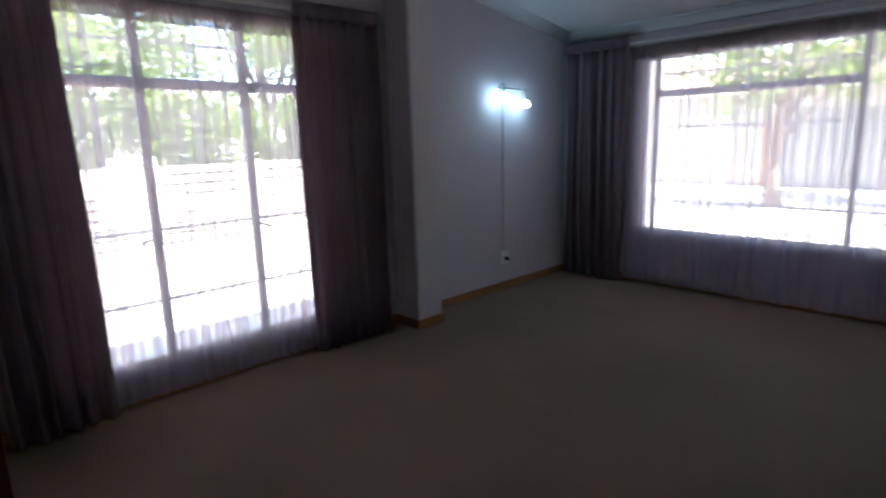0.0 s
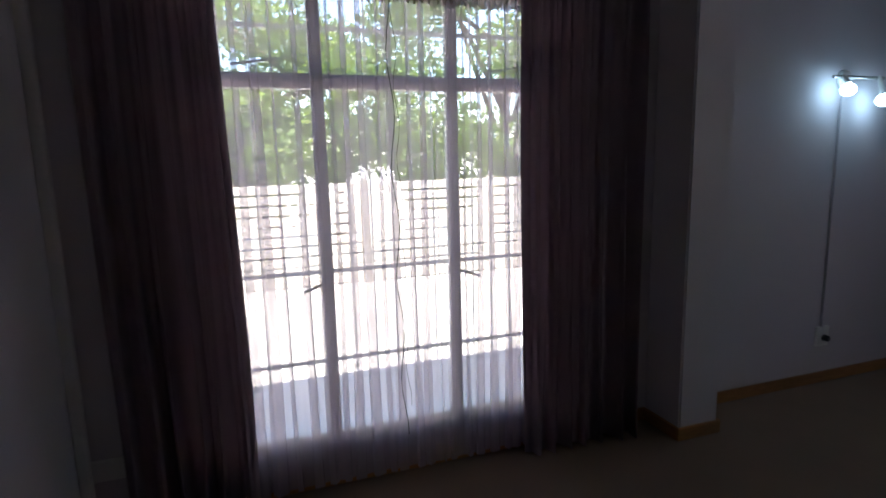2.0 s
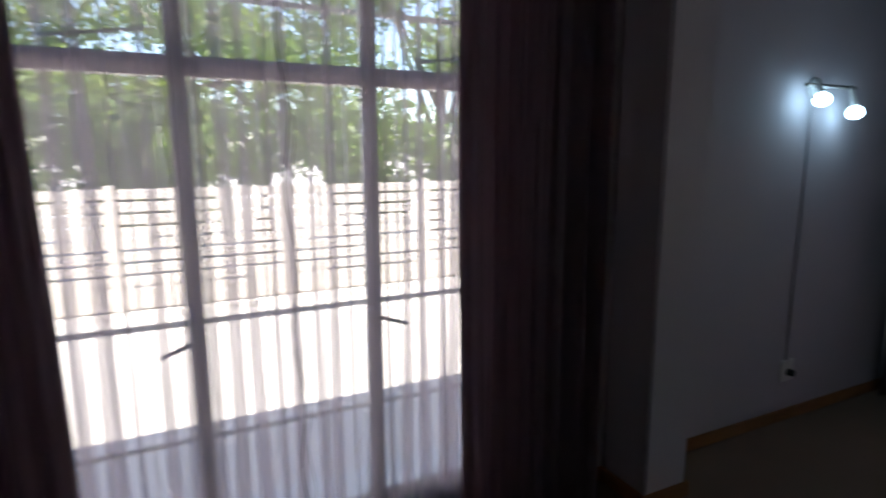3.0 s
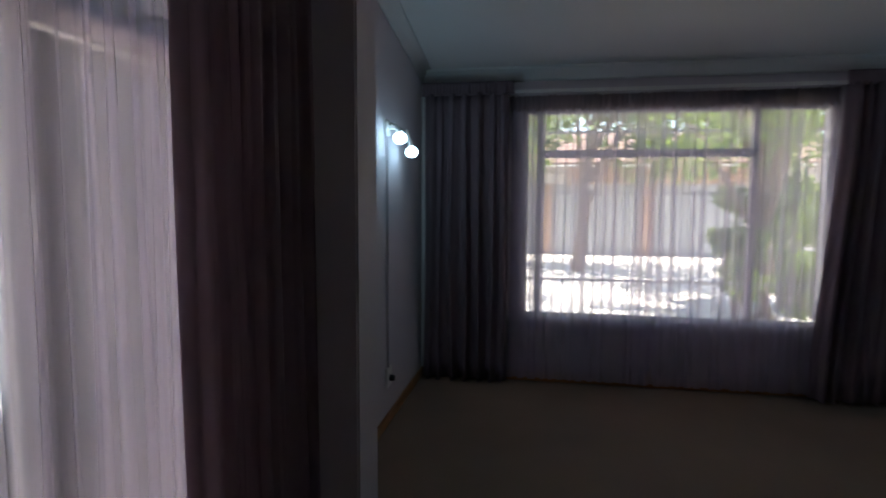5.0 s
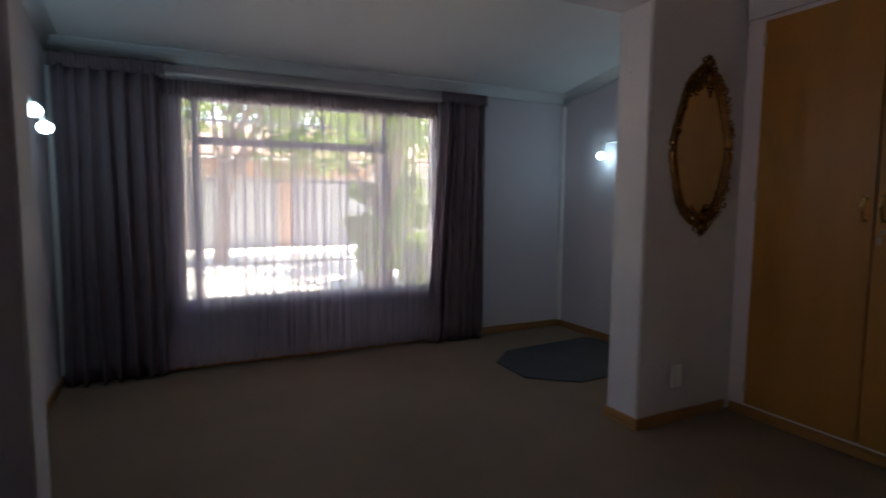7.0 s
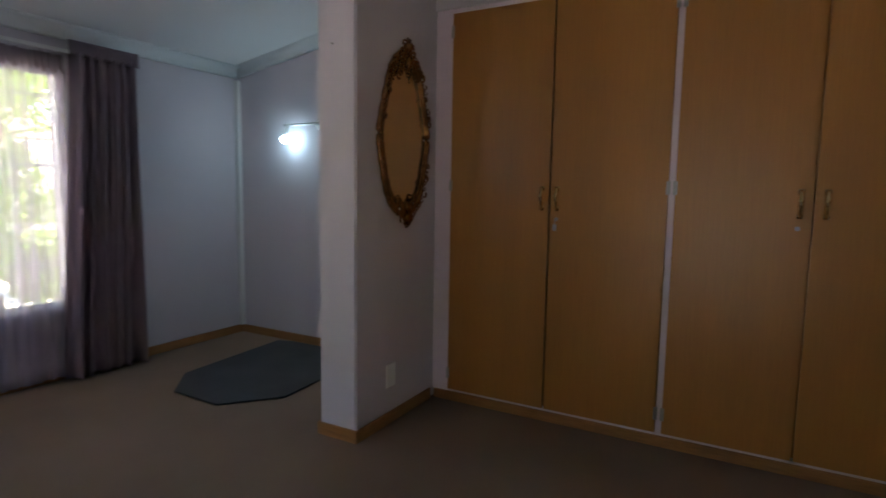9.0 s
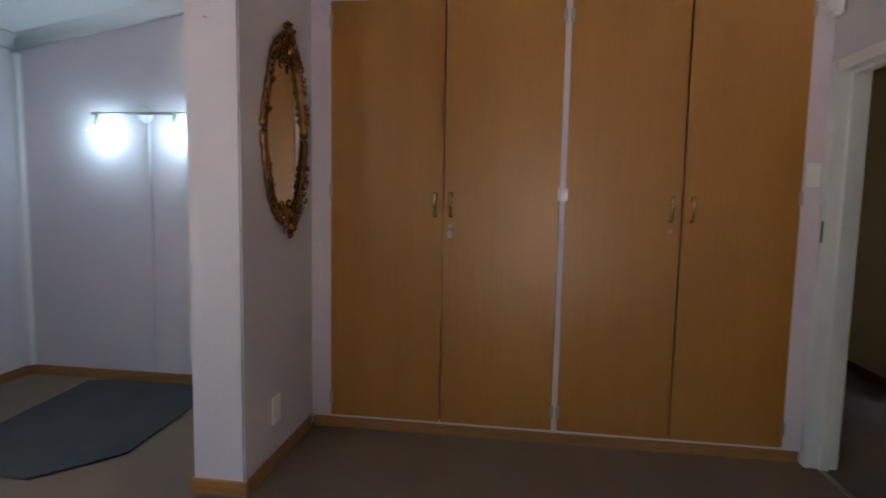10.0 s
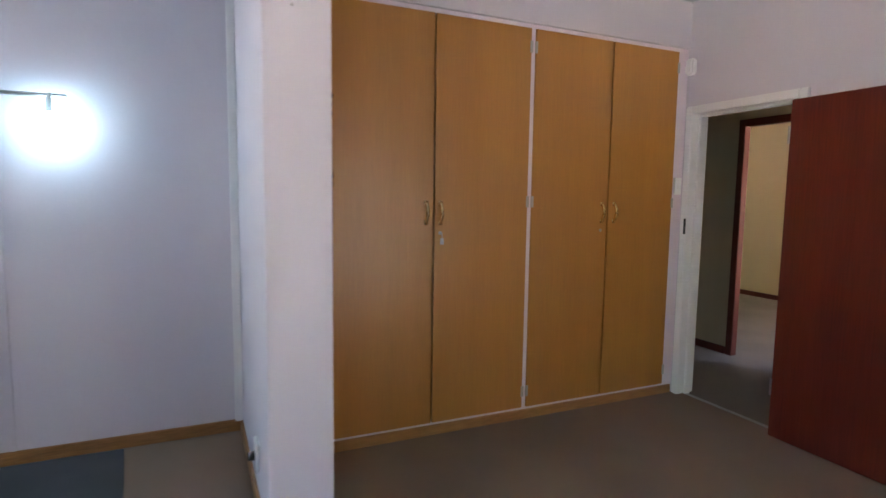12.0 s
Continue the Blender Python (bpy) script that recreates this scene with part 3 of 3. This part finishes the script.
part("nail", rod((XS - 0.015, 2.58, 2.11), (XS, 2.58, 2.11), 0.004, seg=6), STEEL, nl)

# ---- rug ----
rg = bmesh.new()
outline = ((3.12, 3.50), (3.13, 3.93), (3.40, 4.19), (4.40, 4.28), (4.45, 4.12), (4.45, 3.31), (4.04, 3.27), (3.44, 3.23))
f = rg.faces.new([rg.verts.new((x, y, 0.002)) for x, y in outline])
ex = bmesh.ops.extrude_face_region(rg, geom=[f])
bmesh.ops.translate(rg, vec=(0, 0, 0.010), verts=[v for v in ex["geom"] if isinstance(v, bmesh.types.BMVert)])
bmesh.ops.recalc_face_normals(rg, faces=rg.faces)
bmesh.ops.bevel(rg, geom=list(rg.edges), offset=0.004, segments=2, affect="EDGES")
tagged(part("rug", rg, RUG), "slate grey carpet offcut with clipped corners", "rug")

# ---- gilt mirror ----
mi = thing("mirror", "oval wall mirror in an ornate antique gold frame", "mirror", "", (3.595, YA, 1.685))
HW, HH = 0.285, 0.535


def oval(a, k=1.0):
    """The outline of the mirror: a pointed oval, x and z."""
    c, s = math.cos(a), math.sin(a)
    wave = 1 + 0.035 * math.cos(6 * a)
    return Vector((HW * k * c * wave * (1 - 0.10 * s), 0, HH * k * math.copysign(abs(s) ** 1.08, s)))


bm = bmesh.new()
f = bm.faces.new([bm.verts.new(oval(2 * math.pi * k / 64, 0.80) + Vector((0, -0.012, 0))) for k in range(64)])
part("mirror_glass", bm, MIRROR, mi, "clear silvered glass")
bm = bmesh.new()
ring = [oval(2 * math.pi * k / 96, 0.86) + Vector((0, -0.018, 0)) for k in range(97)]
add_tube(bm, ring, [0.017 + 0.002 * math.sin(k * 1.9) for k in range(97)], 8)
ring = [oval(2 * math.pi * k / 96, 0.765) + Vector((0, -0.022, 0)) for k in range(97)]
add_tube(bm, ring, [0.008 + 0.002 * math.sin(k * 2.6) for k in range(97)], 6)
part("frame", bm, GOLD, mi, "", True)
rnd = random.Random(8)


def scroll(bm, centre, size, turn, flip):
    pts, rad = [], []
    for k in range(22):
        a = k / 21 * 3.6 * math.pi / 1.5
        r = size * (1 - 0.8 * k / 21)
        pts.append(Vector(centre) + Vector((flip * r * math.cos(a + turn), -0.006 - 0.012 * k / 21, r * math.sin(a + turn))))
        rad.append(size * (0.30 - 0.12 * k / 21))
    add_tube(bm, pts, rad, 6)


for nm, zs, drop, n, sz in (("crest", 0.515, 0.19, 8, 0.026), ("foot_ornament", -0.515, 0.15, 7, 0.023)):
    up = math.copysign(1, zs)
    bm = add_tube(bmesh.new(), [(0, -0.03, zs - up * 0.06), (0, -0.048, zs - up * 0.02), (0, -0.04, zs), (0, -0.03, zs + up * 0.022)], [0.022, 0.030, 0.020, 0.006], 8)
    add_tube(bm, [(0, -0.028, zs - up * drop * 0.9), (0, -0.042, zs - up * drop * 0.6), (0, -0.030, zs - up * 0.05)], [0.008, 0.026, 0.018], 8)
    boss = part(nm, bm, GOLD, mi, "carved leaf boss", True)
    for row, shrink in ((0, 1.0), (1, 0.55)):
        for k in range(n):
            q = (k + 0.6) / n
            for fl in (-1, 1):
                bm = bmesh.new()
                scroll(bm, (fl * shrink * (0.018 + 0.155 * q ** 1.15), -0.026, zs - up * drop * (q * 0.95 + 0.12 * row)), sz * rnd.uniform(0.75, 1.15), rnd.uniform(0, 6), fl)
                part("scroll", bm, GOLD, boss, "", True)
for sd in (-1, 1):
    for a in (0.62, 0.28, -0.50, -0.75):
        bm = bmesh.new()
        p = oval(a if sd > 0 else math.pi - a, 0.87)
        for k in range(3):
            scroll(bm, (p.x + rnd.uniform(-0.012, 0.012), -0.03, p.z + (k - 1) * 0.035), 0.017 * rnd.uniform(0.8, 1.2), rnd.uniform(0, 6), sd)
        part("side_ornament", bm, GOLD, mi, "", True)

# ---- outdoors ----
GZ = -0.30
b = box(-180, 180, -180, 180, GZ - 0.5, GZ)
structure("ground", b, PAVING, "pale dusty concrete yard and drive", "ground")


def leaf_mesh(name, clumps, per, leaf, seed, flat=0.75):
    """A crown of many small leaves scattered in uneven clumps: (centre, radius) pairs."""
    rnd = np.random.RandomState(seed)
    vs, fs = [], []
    for (cx, cy, cz), r in clumps:
        d = rnd.normal(size=(per, 3))
        d /= np.linalg.norm(d, axis=1)[:, None]
        p = np.array((cx, cy, cz)) + d * r * (0.55 + 0.5 * rnd.rand(per, 1)) * np.array((1, 1, flat))
        a = rnd.normal(size=(per, 3))
        a /= np.linalg.norm(a, axis=1)[:, None]
        c = np.cross(a, rnd.normal(size=(per, 3)))
        c /= np.linalg.norm(c, axis=1)[:, None]
        s = leaf * (0.6 + 0.8 * rnd.rand(per, 1))
        for q, u, w in zip(p, a * s, c * s * 0.5):
            i = len(vs)
            vs += [q - u, q + w, q + u, q - w]
            fs.append((i, i + 1, i + 2, i + 3))
    me = bpy.data.meshes.new(name)
    me.from_pydata([tuple(v) for v in vs], [], fs)
    me.materials.append(LEAF)
    return me


def tree(label, x, y, h, spread, seed, lean=0.0, per=260, leaf=0.085, low=0.45):
    rnd = random.Random(seed)
    t = thing("tree", label, "tree", "garden trees", (x, y, GZ))
    bm = bmesh.new()
    pts = [(lean * (k / 6) ** 1.5 + rnd.uniform(-0.05, 0.05), rnd.uniform(-0.05, 0.05), h * 0.62 * k / 6) for k in range(7)]
    add_tube(bm, pts, [0.17 * (1 - 0.09 * k) * h / 6 for k in range(7)], 10)
    clumps = []
    for k in range(9):
        s = Vector(pts[2 + k % 5])
        a = rnd.uniform(0, 6.28)
        e = Vector((lean + math.cos(a) * spread * rnd.uniform(0.4, 0.9), math.sin(a) * spread * rnd.uniform(0.4, 0.9), h * rnd.uniform(low + 0.1, 0.95)))
        m = (s + e) / 2 + Vector((rnd.uniform(-0.2, 0.2), rnd.uniform(-0.2, 0.2), 0.2))
        add_tube(bm, [s, m, e], [0.07, 0.045, 0.015], 6)
        for _ in range(4):
            clumps.append((tuple(e + Vector((rnd.uniform(-1, 1), rnd.uniform(-1, 1), rnd.uniform(-0.8, 0.6))) * spread * 0.4), spread * rnd.uniform(0.20, 0.36)))
    part("trunk", bm, BARK, t, "", True)
    ob = new("crown", leaf_mesh("crown", clumps, per, leaf, seed))
    ob.parent = t
    return t


def shrub(label, x, y, h, r, seed, per=420, leaf=0.05):
    rnd = random.Random(seed)
    s = thing("shrub", label, "shrub", "garden shrubs", (x, y, GZ))
    bm = bmesh.new()
    clumps = []
    for k in range(9):
        a = rnd.uniform(0, 6.28)
        e = (math.cos(a) * r * rnd.uniform(0.2, 0.8), math.sin(a) * r * rnd.uniform(0.2, 0.8), h * rnd.uniform(0.35, 0.95))
        add_tube(bm, [(0, 0, 0), (e[0] * 0.4, e[1] * 0.4, e[2] * 0.5), e], [0.03, 0.02, 0.008], 5)
        clumps.append((e, r * rnd.uniform(0.25, 0.42)))
    part("stems", bm, BARK, s)
    ob = new("leaves", leaf_mesh("leaves", clumps, per, leaf, seed))
    ob.parent = s


G = "leafy green garden tree with a bare trunk"
tree(G, 4.3, 9.3, 5.6, 1.9, 21, -0.5, 150, 0.06, 0.44)
tree(G, -0.6, 14.0, 6.4, 2.6, 22, 0.3, 140, 0.09, 0.38)
tree(G, 5.6, 13.5, 6.4, 2.6, 23, 0.2, 150, 0.09, 0.40)
tree(G, -4.2, 13.0, 6.5, 2.8, 24, -0.2, 130, 0.09, 0.42)
tree(G, 1.9, 14.6, 6.8, 2.7, 25, 0.4, 140, 0.09, 0.38)
tree(G, -9.2, 2.2, 6.4, 2.9, 26, 0.2, 480, 0.07, 0.22)
tree(G, -9.8, -1.8, 6.6, 3.0, 27, -0.2, 480, 0.07, 0.22)
tree(G, -9.4, 6.0, 6.6, 3.0, 28, 0.3, 480, 0.07, 0.22)
tree(G, -8.0, 10.0, 6.6, 3.0, 29, 0.3, 480, 0.07, 0.22)
shrub("leafy green shrub by the drive", 3.7, 8.8, 1.3, 0.7, 31)
shrub("leafy green shrub by the drive", 4.2, 9.9, 2.0, 0.95, 32)
shrub("leafy green shrub by the drive", 4.6, 8.2, 1.1, 0.6, 33)
shrub("leafy green shrub by the drive", 5.4, 10.5, 2.6, 1.2, 34)
for k in range(6):
    shrub("leafy green hedge shrub behind the boundary wall", -7.6 + 0.2 * (k % 2), -4.2 + 2.5 * k, 3.0, 1.6, 41 + k, 650, 0.06)

# boundary wall of stacked precast planks between posts
fence = thing("boundary_wall", "cream precast concrete plank wall between posts", "garden wall", "", (-5.6, 0, GZ))
PY0, PY1, NP = -6.0, 12.0, 9
pmesh = mesh_of("plank", box(-0.022, 0.022, -0.94, 0.94, 0.014, 0.134, 0.008), PRECAST)
postm = mesh_of("post", box(-0.06, 0.06, -0.055, 0.055, 0, 1.51, 0.01), PRECAST)
for k in range(NP + 1):
    y = PY0 + (PY1 - PY0) * k / NP
    o = new("post", postm)
    o.parent, o.location = fence, (0, y, 0)
    if k < NP:
        for j in range(10):
            o = new("plank", pmesh)
            o.parent, o.location = fence, (0, y + 1.0, 0.148 * j)

# garage across the drive
GY = 19.0
ga = thing("garage", "brick double garage with grey sectional doors", "garage", "", (0, GY, GZ))


def gpart(name, x0, x1, y0, y1, z0, z1, mat, bev=0.005, parent=ga, label=""):
    return part(name, box(x0, x1, y0, y1, z0, z1, bev), mat, parent, label)


DOORS = ((-2.0, 0.85), (1.30, 4.10), (4.55, 7.30))
for x0, x1 in ((-9.0, -2.0), (0.85, 1.30), (4.10, 4.55), (7.30, 10.0)):
    gpart("wall", x0, x1, 0.1, 0.35, 0, 2.9, MORTAR)
for x0, x1 in DOORS:
    gpart("lintel", x0, x1, 0.1, 0.35, 2.30, 2.9, MORTAR)
b = bmesh.new()
vs = [b.verts.new(p) for p in ((-9.4, -0.5, 2.88), (10.4, -0.5, 2.88), (10.4, 3.5, 4.3), (-9.4, 3.5, 4.3), (-9.4, -0.5, 2.98), (10.4, -0.5, 2.98), (10.4, 3.5, 4.4), (-9.4, 3.5, 4.4))]
for q in ((0, 1, 2, 3), (4, 7, 6, 5), (0, 4, 5, 1), (1, 5, 6, 2), (2, 6, 7, 3), (3, 7, 4, 0)):
    b.faces.new([vs[i] for i in q])
bmesh.ops.recalc_face_normals(b, faces=b.faces)
part("roof", b, ROOFT, ga)
for x0, x1 in DOORS:
    d = gpart("garage_door", x0, x1, 0.2, 0.26, 0, 2.30, GARAGE)
    for k in range(4):
        gpart("door_panel", x0 + 0.03, x1 - 0.03, 0.185, 0.2, 0.02 + 0.57 * k, 0.57 * (k + 1) - 0.012, GARAGE, 0.006, d)
bmesh_brick = mesh_of("brick", box(-0.108, 0.108, -0.012, 0.1, 0, 0.070, 0.004), BRICK)
for xc in (0.86, 4.11, -2.45):
    for j in range(27):
        for k in range(2):
            o = new("brick", bmesh_brick)
            o.parent = ga
            o.location = (xc + 0.108 + 0.216 * k + (0.0 if j % 2 else 0.01), 0.09, 0.085 * j)
for j in range(6):
    for k in range(24):
        o = new("brick", bmesh_brick)
        o.parent = ga
        o.location = (1.9 + 0.228 * k + (0.11 if j % 2 else 0), 0.09, 2.32 + 0.085 * j)
